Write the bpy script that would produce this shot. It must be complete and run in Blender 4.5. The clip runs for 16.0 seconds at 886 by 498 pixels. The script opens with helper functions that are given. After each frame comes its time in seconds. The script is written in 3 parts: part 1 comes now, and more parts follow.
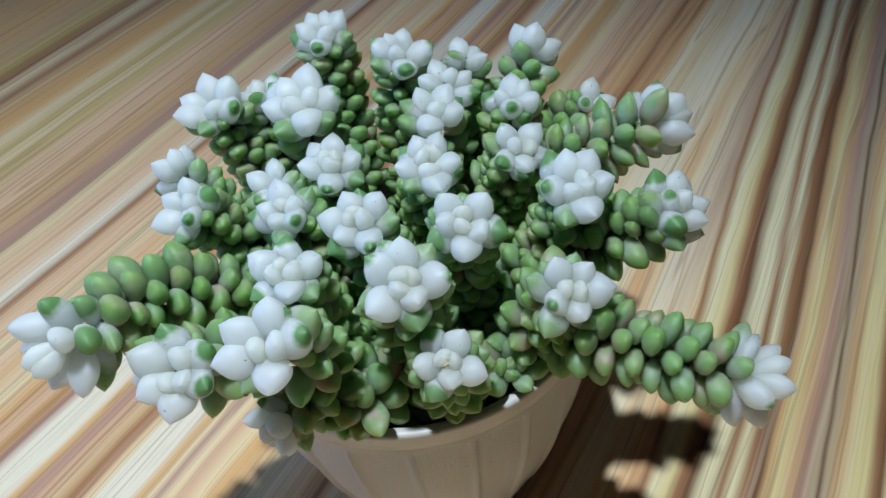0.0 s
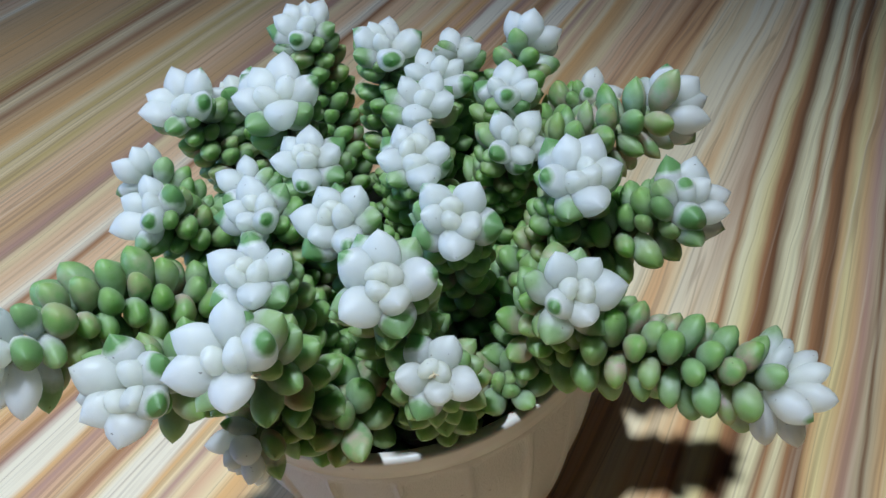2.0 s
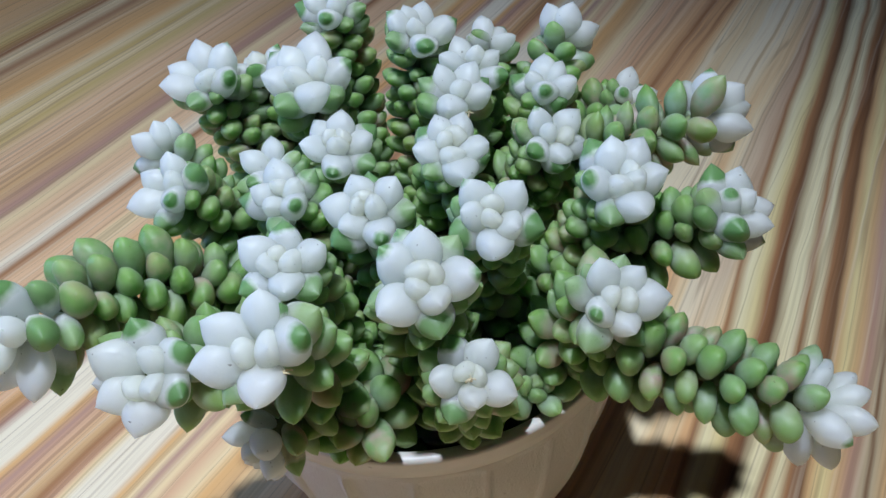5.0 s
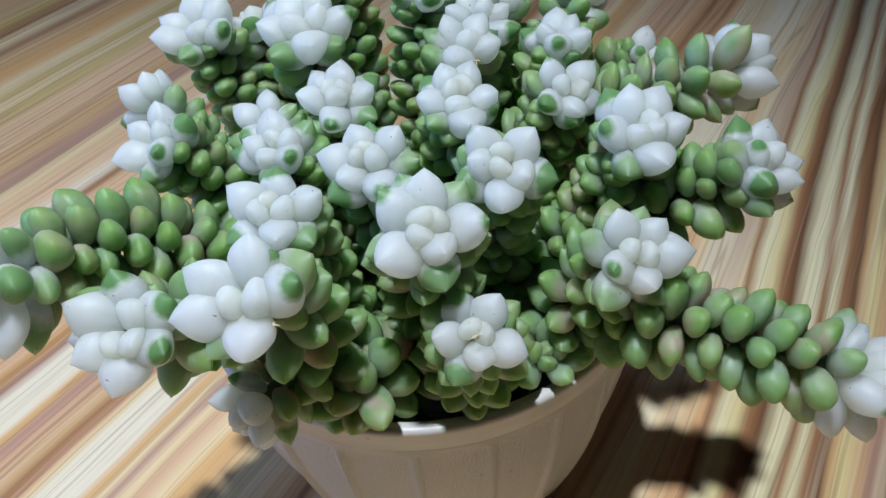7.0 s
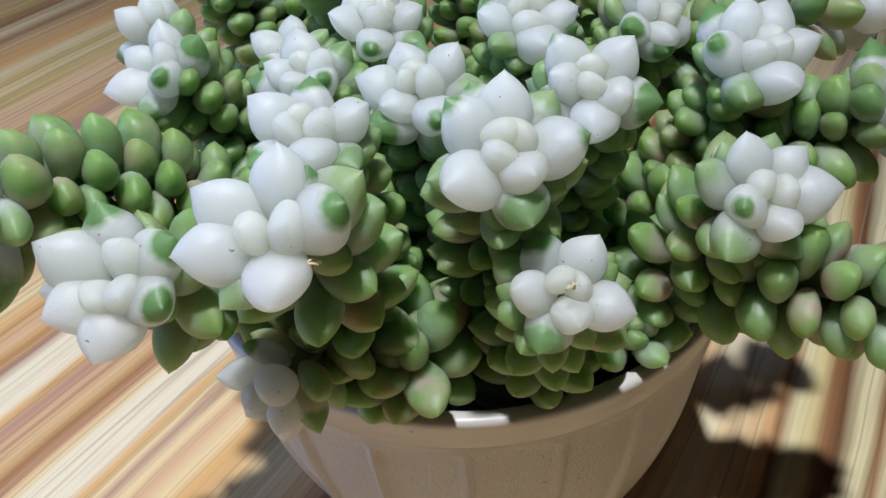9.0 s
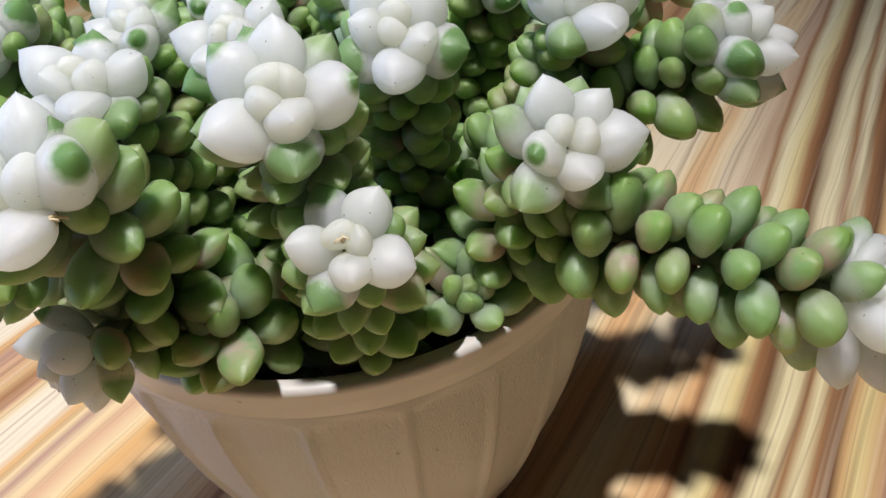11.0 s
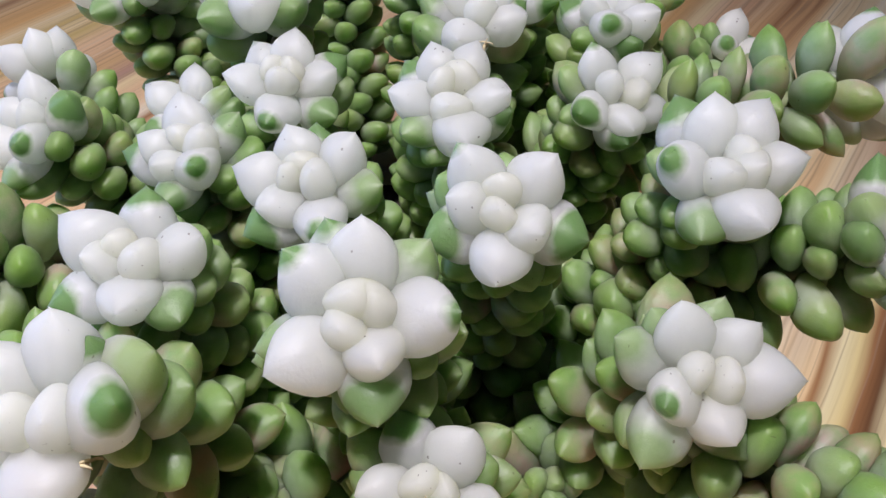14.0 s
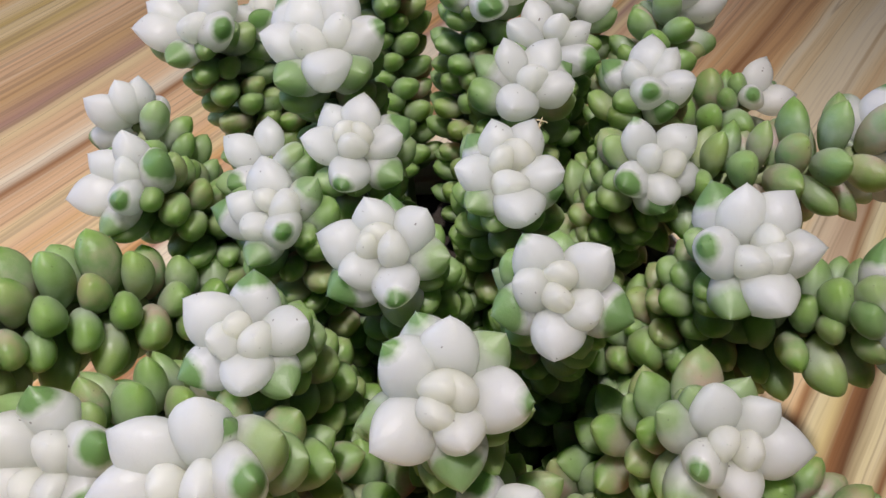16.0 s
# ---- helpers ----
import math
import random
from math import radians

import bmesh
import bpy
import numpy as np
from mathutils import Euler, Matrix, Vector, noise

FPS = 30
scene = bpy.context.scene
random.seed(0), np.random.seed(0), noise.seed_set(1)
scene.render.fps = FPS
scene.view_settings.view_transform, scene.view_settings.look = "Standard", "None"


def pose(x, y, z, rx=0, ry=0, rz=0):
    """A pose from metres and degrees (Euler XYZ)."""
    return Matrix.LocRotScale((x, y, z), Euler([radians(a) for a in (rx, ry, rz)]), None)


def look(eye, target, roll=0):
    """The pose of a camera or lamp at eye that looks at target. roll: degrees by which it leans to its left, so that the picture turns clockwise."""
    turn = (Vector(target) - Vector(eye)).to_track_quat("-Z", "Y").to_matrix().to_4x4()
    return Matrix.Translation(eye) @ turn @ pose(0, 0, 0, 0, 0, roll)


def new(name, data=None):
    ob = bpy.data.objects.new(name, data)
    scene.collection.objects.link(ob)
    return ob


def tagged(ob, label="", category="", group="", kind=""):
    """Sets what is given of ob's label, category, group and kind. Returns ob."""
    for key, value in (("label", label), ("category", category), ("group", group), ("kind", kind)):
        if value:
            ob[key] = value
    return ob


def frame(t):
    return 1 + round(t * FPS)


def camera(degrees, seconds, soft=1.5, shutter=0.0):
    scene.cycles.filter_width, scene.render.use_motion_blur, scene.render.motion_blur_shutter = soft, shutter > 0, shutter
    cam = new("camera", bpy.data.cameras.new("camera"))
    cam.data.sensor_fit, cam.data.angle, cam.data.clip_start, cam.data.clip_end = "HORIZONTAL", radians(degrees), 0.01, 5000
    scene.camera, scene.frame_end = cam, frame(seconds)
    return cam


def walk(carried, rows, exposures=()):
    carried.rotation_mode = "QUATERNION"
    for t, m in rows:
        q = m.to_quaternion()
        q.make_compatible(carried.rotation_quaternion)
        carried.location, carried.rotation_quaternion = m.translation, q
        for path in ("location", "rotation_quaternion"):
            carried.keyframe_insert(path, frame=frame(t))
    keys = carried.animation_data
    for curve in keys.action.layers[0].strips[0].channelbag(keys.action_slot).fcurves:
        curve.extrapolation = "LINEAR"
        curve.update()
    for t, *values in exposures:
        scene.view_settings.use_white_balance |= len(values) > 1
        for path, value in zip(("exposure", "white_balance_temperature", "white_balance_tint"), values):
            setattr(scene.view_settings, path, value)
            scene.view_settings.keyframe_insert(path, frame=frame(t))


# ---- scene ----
cam = camera(58.0, 16.0)
PATH = [
    (0, (0.03447, -0.18912, 0.27142), (-0.00833, 0.18477, -0.05779), -9.86),
    (0.5, (0.03068, -0.18656, 0.27013), (-0.01357, 0.18506, -0.06144), -10.09),
    (1, (0.02987, -0.18074, 0.26149), (-0.01182, 0.19370, -0.06722), -9.78),
    (1.5, (0.03283, -0.18165, 0.25743), (-0.01103, 0.20116, -0.06122), -10.34),
    (2, (0.03627, -0.17678, 0.24944), (-0.00910, 0.21047, -0.06358), -10.69),
    (2.5, (0.03229, -0.17806, 0.25290), (-0.01256, 0.21224, -0.05638), -9.74),
    (3, (0.02935, -0.17633, 0.25134), (-0.01324, 0.21571, -0.05604), -8.53),
    (3.5, (0.02486, -0.17324, 0.25038), (-0.01480, 0.21680, -0.05994), -7.83),
    (4, (0.02361, -0.17154, 0.25003), (-0.01377, 0.21518, -0.06469), -7.26),
    (6.5, (0.02269, -0.16902, 0.24346), (-0.00876, 0.20821, -0.08321), -5.79),
    (7, (0.02169, -0.16787, 0.23332), (-0.01343, 0.21499, -0.08636), -6.02),
    (7.5, (0.01656, -0.16706, 0.22869), (-0.01838, 0.22466, -0.08007), -5.54),
    (8, (0.00259, -0.15660, 0.21693), (-0.03017, 0.23794, -0.08846), -4.48),
    (10.5, (0.02741, -0.15044, 0.19473), (-0.00938, 0.24400, -0.11033), -6.39),
    (11, (0.03867, -0.14941, 0.19154), (-0.00399, 0.24079, -0.11819), -7.03),
    (11.5, (0.04986, -0.14659, 0.19103), (-0.00020, 0.24148, -0.12025), -7.24),
    (12, (0.05194, -0.13941, 0.18789), (-0.00389, 0.24564, -0.12614), -7.36),
    (12.5, (0.04575, -0.13445, 0.18822), (-0.01131, 0.24752, -0.12934), -6.49),
    (13, (0.04203, -0.12667, 0.19115), (-0.01753, 0.25243, -0.12938), -5.67),
    (13.5, (0.03545, -0.11843, 0.19824), (-0.02346, 0.25592, -0.12793), -4.81),
    (14, (0.02878, -0.11405, 0.20604), (-0.03502, 0.25842, -0.12137), -4.50),
    (14.5, (0.02500, -0.11757, 0.22017), (-0.03865, 0.24591, -0.11722), -4.11),
    (15, (0.02246, -0.11869, 0.22921), (-0.03736, 0.23694, -0.11712), -3.74),
    (15.5, (0.01649, -0.10863, 0.22712), (-0.03718, 0.24114, -0.12612), -2.88),
    (16, (0.01977, -0.11266, 0.23226), (-0.04028, 0.23097, -0.12595), -3.72),
]
LIGHTING = [(0, 0.15, 4900, 7), (2, 0.20, 4900, 8), (4, 0.17, 4980, 12), (6.5, 0.19, 5000, 11), (8, 0.20, 5150, 13), (10.5, 0.36, 5700, 16), (11.5, 0.51, 5820, 21), (12.5, 0.56, 5750, 24),
            (13.0, 0.47, 5740, 24), (13.5, 0.34, 5750, 22), (14, 0.31, 5800, 25), (15, 0.23, 6000, 25), (16, 0.18, 6050, 23)]
walk(cam, [(t, look(eye, target, roll)) for t, eye, target, roll in PATH], LIGHTING)

# ---------------------------------------------------------------- light
world = bpy.data.worlds.new("world")
scene.world = world
world.use_nodes = True
world.node_tree.nodes["Background"].inputs[0].default_value = (0.75, 0.85, 1.0, 1)
world.node_tree.nodes["Background"].inputs[1].default_value = 0.03

lamp_data = bpy.data.lights.new("desk_lamp_bulb", "SPOT")
lamp_data.shadow_soft_size, lamp_data.energy, lamp_data.color = 0.017, 27, (1.0, 0.945, 0.83)
lamp_data.spot_size, lamp_data.spot_blend = radians(112), 1.0
bulb = new("desk_lamp_bulb", lamp_data)
bulb.matrix_world = look((-0.020, -0.120, 0.86), (-0.250, -0.230, 0.0))

sky_data = bpy.data.lights.new("window_light", "AREA")
sky_data.shape, sky_data.size, sky_data.size_y, sky_data.energy, sky_data.color = "RECTANGLE", 1.1, 1.2, 16.5, (0.48, 0.64, 1.0)
sky_lamp = new("window_light", sky_data)
sky_lamp.matrix_world = look((-1.93, 0.1, 0.85), (0.0, 0.0, 0.2))


# ---------------------------------------------------------------- node helpers
def material(name):
    m = bpy.data.materials.new(name)
    m.use_nodes = True
    t = m.node_tree
    return m, t.nodes, t.links, t.nodes["Principled BSDF"]


def node(nodes, kind, **values):
    n = nodes.new(kind)
    for key, value in values.items():
        if key == "op":
            n.operation = value
        elif key == "blend":
            n.blend_type = value
        else:
            n.inputs[key.replace("_", " ")].default_value = value
    return n


def math_node(nodes, links, op, a, b=None, clamp=False):
    n = nodes.new("ShaderNodeMath")
    n.operation, n.use_clamp = op, clamp
    for i, v in enumerate((a, b)):
        if v is None:
            continue
        if isinstance(v, (int, float)):
            n.inputs[i].default_value = v
        else:
            links.new(v, n.inputs[i])
    return n.outputs[0]


def ramp(nodes, links, source, stops):
    n = nodes.new("ShaderNodeValToRGB")
    e = n.color_ramp.elements
    while len(e) < len(stops):
        e.new(0.5)
    for item, (at, colour) in zip(e, stops):
        item.position = at
        item.color = (*colour, 1) if len(colour) == 3 else colour
    links.new(source, n.inputs[0])
    return n.outputs[0]


def mix(nodes, links, factor, a, b, blend="MIX"):
    n = nodes.new("ShaderNodeMix")
    n.data_type, n.blend_type = "RGBA", blend
    for i, v in ((0, factor), (6, a), (7, b)):
        if isinstance(v, (int, float)):
            n.inputs[i].default_value = v
        elif isinstance(v, tuple):
            n.inputs[i].default_value = (*v, 1)
        else:
            links.new(v, n.inputs[i])
    return n.outputs[2]


def noise_node(nodes, links, vector, scale, detail=3.0, rough=0.55, distortion=0.0):
    n = nodes.new("ShaderNodeTexNoise")
    n.inputs["Scale"].default_value, n.inputs["Detail"].default_value = scale, detail
    n.inputs["Roughness"].default_value, n.inputs["Distortion"].default_value = rough, distortion
    links.new(vector, n.inputs["Vector"])
    return n.outputs[0]


def scaled(nodes, links, vector, scale, shift=(0, 0, 0)):
    n = nodes.new("ShaderNodeMapping")
    n.inputs["Scale"].default_value, n.inputs["Location"].default_value = scale, shift
    links.new(vector, n.inputs["Vector"])
    return n.outputs[0]


def bump(nodes, links, height, shader, strength, distance):
    n = nodes.new("ShaderNodeBump")
    n.inputs["Strength"].default_value, n.inputs["Distance"].default_value = strength, distance
    links.new(height, n.inputs["Height"])
    links.new(n.outputs[0], shader.inputs["Normal"])


# ---------------------------------------------------------------- materials
def leaf_material():
    """Fleshy leaf. The object's colour carries its variegation: red, how white it is; green, how far
    the green tip reaches; blue, how much of a rosy flush it has."""
    m, nodes, links, shader = material("succulent_leaf")
    info = nodes.new("ShaderNodeObjectInfo")
    split = nodes.new("ShaderNodeSeparateColor")
    links.new(info.outputs["Color"], split.inputs[0])
    white, tip, flush = split.outputs
    coords = nodes.new("ShaderNodeTexCoord")
    where = nodes.new("ShaderNodeSeparateXYZ")
    links.new(coords.outputs["Object"], where.inputs[0])
    along = where.outputs[2]
    shift = math_node(nodes, links, "MULTIPLY", info.outputs["Random"], 37.0)
    moved = nodes.new("ShaderNodeVectorMath")
    links.new(coords.outputs["Object"], moved.inputs[0])
    links.new(shift, moved.inputs[1])
    blotch = noise_node(nodes, links, moved.outputs[0], 2.2, 3.0)
    fine = noise_node(nodes, links, moved.outputs[0], 26.0, 4.0, 0.6)
    speck = noise_node(nodes, links, moved.outputs[0], 13.0, 1.0)
    # green flesh
    green = ramp(nodes, links, info.outputs["Random"], [
        (0.0, (0.195, 0.330, 0.090)), (0.35, (0.245, 0.385, 0.128)), (0.7, (0.305, 0.440, 0.185)), (1.0, (0.395, 0.455, 0.165))])
    green = mix(nodes, links, ramp(nodes, links, blotch, [(0.30, (0.05, 0.05, 0.05)), (0.66, (0.66, 0.66, 0.66))]), green, (0.455, 0.590, 0.395))
    rosy = math_node(nodes, links, "MULTIPLY", flush, ramp(nodes, links, blotch, [(0.40, (0, 0, 0)), (0.62, (1, 1, 1))]))
    green = mix(nodes, links, rosy, green, (0.55, 0.41, 0.32))
    # powdery bloom towards the base, fresher green at the tip
    tipward = ramp(nodes, links, along, [(0.55, (0, 0, 0)), (0.98, (1, 1, 1))])
    green = mix(nodes, links, math_node(nodes, links, "MULTIPLY", tipward, 0.6), green, (0.220, 0.425, 0.030))
    # pale flesh
    pale = mix(nodes, links, blotch, (0.95, 0.965, 0.95), (0.93, 0.94, 0.89))
    pale = mix(nodes, links, flush, pale, (0.93, 0.91, 0.70))
    # a rounded green cap at the tip; its border wavers with the blotches
    far = nodes.new("ShaderNodeVectorMath")
    far.operation = "DISTANCE"
    far.inputs[1].default_value = (0.0, 0.02, 1.0)
    links.new(coords.outputs["Object"], far.inputs[0])
    edge = math_node(nodes, links, "ADD", far.outputs["Value"], math_node(nodes, links, "MULTIPLY", math_node(nodes, links, "SUBTRACT", blotch, 0.5), 0.26))
    small = math_node(nodes, links, "MULTIPLY", math_node(nodes, links, "SUBTRACT", 0.62, tip), 6.0, True)
    cap = math_node(nodes, links, "MULTIPLY", math_node(nodes, links, "SUBTRACT", tip, edge), math_node(nodes, links, "ADD", math_node(nodes, links, "MULTIPLY", small, 6.0), 2.6), True)
    core = math_node(nodes, links, "MULTIPLY", cap, math_node(nodes, links, "MULTIPLY", math_node(nodes, links, "MULTIPLY", white, small), 1.0))
    green = mix(nodes, links, core, green, (0.110, 0.280, 0.030))
    amount = math_node(nodes, links, "MULTIPLY", white, math_node(nodes, links, "SUBTRACT", 1.0, math_node(nodes, links, "MULTIPLY", cap, 0.9)))
    colour = mix(nodes, links, amount, green, pale)
    dirt = ramp(nodes, links, speck, [(0.0, (1, 1, 1)), (0.765, (1, 1, 1)), (0.790, (0.30, 0.25, 0.18))])
    colour = mix(nodes, links, 0.6, colour, dirt, "MULTIPLY")
    links.new(colour, shader.inputs["Base Color"])
    links.new(ramp(nodes, links, fine, [(0.3, (0.33, 0.33, 0.33)), (0.75, (0.50, 0.50, 0.50))]), shader.inputs["Roughness"])
    shader.inputs["Subsurface Weight"].default_value = 1.0
    shader.inputs["Subsurface Radius"].default_value = (1.0, 0.98, 0.92)
    shader.inputs["Subsurface Scale"].default_value = 0.0085
    shader.inputs["Specular IOR Level"].default_value = 0.5
    relief = math_node(nodes, links, "ADD", fine, math_node(nodes, links, "MULTIPLY", blotch, 1.5))
    bump(nodes, links, relief, shader, 0.14, 0.0010)
    # light that passes through the watery flesh
    glow = nodes.new("ShaderNodeBsdfTranslucent")
    deep = mix(nodes, links, 0.85, colour, colour, "MULTIPLY")
    links.new(mix(nodes, links, 0.6, deep, colour, "MULTIPLY"), glow.inputs["Color"])
    both = nodes.new("ShaderNodeMixShader")
    links.new(math_node(nodes, links, "ADD", math_node(nodes, links, "MULTIPLY", amount, 0.15), 0.31), both.inputs[0])
    links.new(shader.outputs[0], both.inputs[1])
    links.new(glow.outputs[0], both.inputs[2])
    links.new(both.outputs[0], nodes["Material Output"].inputs["Surface"])
    return m


TONES = dict(T=(0.62, 0.385, 0.160), C=(0.82, 0.63, 0.32), W=(0.88, 0.77, 0.54), B=(0.33, 0.155, 0.058), D=(0.125, 0.052, 0.020), M=(0.45, 0.265, 0.190),
             O=(0.70, 0.40, 0.135), Y=(0.60, 0.43, 0.130), G=(0.48, 0.345, 0.205), P=(0.66, 0.395, 0.215), L=(0.78, 0.51, 0.27), c=(0.80, 0.66, 0.29), w=(0.88, 0.78, 0.44), g=(0.47, 0.365, 0.215))
# (from, to, fanned, bands by their distance across the grain)
BANDS = (
    (0.050, 0.207, False, ((0.056, "C"), (0.063, "T"), (0.070, "O"), (0.075, "C"), (0.082, "P"), (0.087, "C"), (0.092, "M"), (0.095, "C"), (0.099, "O"), (0.103, "W"), (0.115, "W"),
                           (0.119, "C"), (0.122, "P"), (0.127, "B"), (0.132, "T"), (0.141, "P"), (0.147, "M"), (0.152, "O"), (0.156, "W"), (0.168, "W"), (0.173, "M"), (0.179, "O"),
                           (0.186, "P"), (0.195, "O"), (0.201, "C"))),
    (0.207, 0.640, False, ((0.210, "O"), (0.220, "L"), (0.230, "C"), (0.234, "C"), (0.238, "L"), (0.250, "L"), (0.258, "B"), (0.266, "W"), (0.275, "L"), (0.288, "L"), (0.298, "C"),
                           (0.308, "M"), (0.324, "T"), (0.347, "L"), (0.356, "L"), (0.373, "Y"), (0.382, "C"), (0.391, "Y"), (0.402, "C"), (0.417, "O"), (0.442, "T"), (0.453, "B"),
                           (0.469, "C"), (0.481, "B"), (0.502, "Y"), (0.525, "T"), (0.565, "O"), (0.620, "T"))),
    (-0.162, -0.068, True, ((-0.160, "c"), (-0.154, "c"), (-0.1515, "D"), (-0.149, "B"), (-0.146, "c"), (-0.141, "c"), (-0.137, "T"), (-0.133, "g"), (-0.1315, "D"), (-0.130, "g"),
                            (-0.126, "M"), (-0.1215, "T"), (-0.117, "c"), (-0.113, "T"), (-0.1105, "D"), (-0.106, "B"), (-0.102, "w"), (-0.0985, "B"), (-0.095, "w"), (-0.092, "w"),
                            (-0.087, "D"), (-0.083, "B"), (-0.079, "c"), (-0.074, "w"), (-0.070, "B"))),
)


def table_material():
    """Printed wood laminate with long streaks that run along the table's x axis."""
    m, nodes, links, shader = material("streaked_wood_laminate")
    coords = nodes.new("ShaderNodeTexCoord")
    base = coords.outputs["Object"]
    wander = noise_node(nodes, links, scaled(nodes, links, base, (1.7, 5.0, 1.0)), 1.0, 1.0)
    ripple = noise_node(nodes, links, scaled(nodes, links, base, (11.0, 26.0, 1.0)), 1.0, 2.0)
    sway = math_node(nodes, links, "ADD", math_node(nodes, links, "MULTIPLY", math_node(nodes, links, "SUBTRACT", wander, 0.5), 0.036),
                     math_node(nodes, links, "MULTIPLY", math_node(nodes, links, "SUBTRACT", ripple, 0.5), 0.0045))
    push = nodes.new("ShaderNodeCombineXYZ")
    links.new(sway, push.inputs[1])
    bent = nodes.new("ShaderNodeVectorMath")
    links.new(base, bent.inputs[0])
    links.new(push.outputs[0], bent.inputs[1])
    bent = bent.outputs[0]
    broad = noise_node(nodes, links, scaled(nodes, links, bent, (0.5, 17.0, 1.0)), 1.0, 3.0, 0.6)
    middle = noise_node(nodes, links, scaled(nodes, links, bent, (0.8, 62.0, 1.0), (3.1, 7.7, 0)), 1.0, 3.0, 0.6)
    thin = noise_node(nodes, links, scaled(nodes, links, bent, (1.0, 230.0, 1.0), (1.7, 2.3, 0)), 1.0, 2.0, 0.5)
    tint = noise_node(nodes, links, scaled(nodes, links, bent, (0.5, 13.0, 1.0), (9.1, 4.4, 0)), 1.0, 2.0)
    streak = math_node(nodes, links, "ADD", math_node(nodes, links, "MULTIPLY", broad, 0.62), math_node(nodes, links, "MULTIPLY", middle, 0.38))
    colour = ramp(nodes, links, streak, [
        (0.385, (0.110, 0.045, 0.017)), (0.412, (0.330, 0.155, 0.060)), (0.440, (0.560, 0.310, 0.135)),
        (0.472, (0.730, 0.425, 0.180)), (0.510, (0.790, 0.540, 0.265)), (0.545, (0.860, 0.655, 0.355)), (0.585, (0.90, 0.75, 0.47))])
    bands = noise_node(nodes, links, scaled(nodes, links, bent, (0.7, 34.0, 1.0), (5.3, 8.8, 0)), 1.0, 2.0, 0.5)
    colour = mix(nodes, links, ramp(nodes, links, bands, [(0.57, (0, 0, 0)), (0.65, (0.6, 0.6, 0.6))]), colour, (0.24, 0.115, 0.045))
    colour = mix(nodes, links, ramp(nodes, links, bands, [(0.34, (0.6, 0.6, 0.6)), (0.41, (0, 0, 0))]), colour, (0.86, 0.65, 0.38))
    colour = mix(nodes, links, ramp(nodes, links, tint, [(0.52, (0, 0, 0)), (0.60, (0.55, 0.55, 0.55))]), colour, (0.70, 0.44, 0.26))
    colour = mix(nodes, links, ramp(nodes, links, tint, [(0.36, (0.45, 0.45, 0.45)), (0.44, (0, 0, 0))]), colour, (0.68, 0.53, 0.26))
    # the broad printed bands of the laminate, across the grain; to one side they fan out a little
    place = nodes.new("ShaderNodeSeparateXYZ")
    links.new(bent, place.inputs[0])
    fan = math_node(nodes, links, "MULTIPLY", place.outputs[0], -0.045)
    for low, high, tilt, stops in BANDS:
        across = math_node(nodes, links, "ADD", place.outputs[1], fan) if tilt else place.outputs[1]
        u = math_node(nodes, links, "DIVIDE", math_node(nodes, links, "SUBTRACT", across, low), high - low)
        print_ = ramp(nodes, links, u, [((at - low) / (high - low), TONES[tone]) for at, tone in stops])
        inside = ramp(nodes, links, u, [(0.0, (0, 0, 0)), (0.02, (0.90, 0.90, 0.90)), (0.98, (0.90, 0.90, 0.90)), (1.0, (0, 0, 0))])
        colour = mix(nodes, links, inside, colour, print_)
    lines = ramp(nodes, links, thin, [(0.33, (0.30, 0.21, 0.18)), (0.42, (1, 1, 1))])
    colour = mix(nodes, links, 0.38, colour, lines, "MULTIPLY")
    light = ramp(nodes, links, thin, [(0.59, (0, 0, 0)), (0.67, (0.28, 0.28, 0.28))])
    colour = mix(nodes, links, light, colour, (0.82, 0.68, 0.46))
    fibre = noise_node(nodes, links, scaled(nodes, links, bent, (16.0, 800.0, 1.0), (4.2, 1.1, 0)), 1.0, 3.0, 0.6)
    colour = mix(nodes, links, 0.22, colour, ramp(nodes, links, fibre, [(0.36, (0.55, 0.46, 0.40)), (0.50, (1, 1, 1))]), "MULTIPLY")
    vein = noise_node(nodes, links, scaled(nodes, links, bent, (1.6, 90.0, 1.0), (2.9, 6.1, 0)), 1.0, 1.0)
    colour = mix(nodes, links, ramp(nodes, links, vein, [(0.487, (0, 0, 0)), (0.498, (0.40, 0.40, 0.40)), (0.502, (0.40, 0.40, 0.40)), (0.513, (0, 0, 0))]), colour, (0.26, 0.15, 0.085))
    links.new(colour, shader.inputs["Base Color"])
    smear = noise_node(nodes, links, base, 9.0, 4.0)
    shader.inputs["Specular IOR Level"].default_value = 0.3
    links.new(ramp(nodes, links, smear, [(0.3, (0.46, 0.46, 0.46)), (0.7, (0.58, 0.58, 0.58))]), shader.inputs["Roughness"])
    bump(nodes, links, thin, shader, 0.05, 0.0004)
    return m


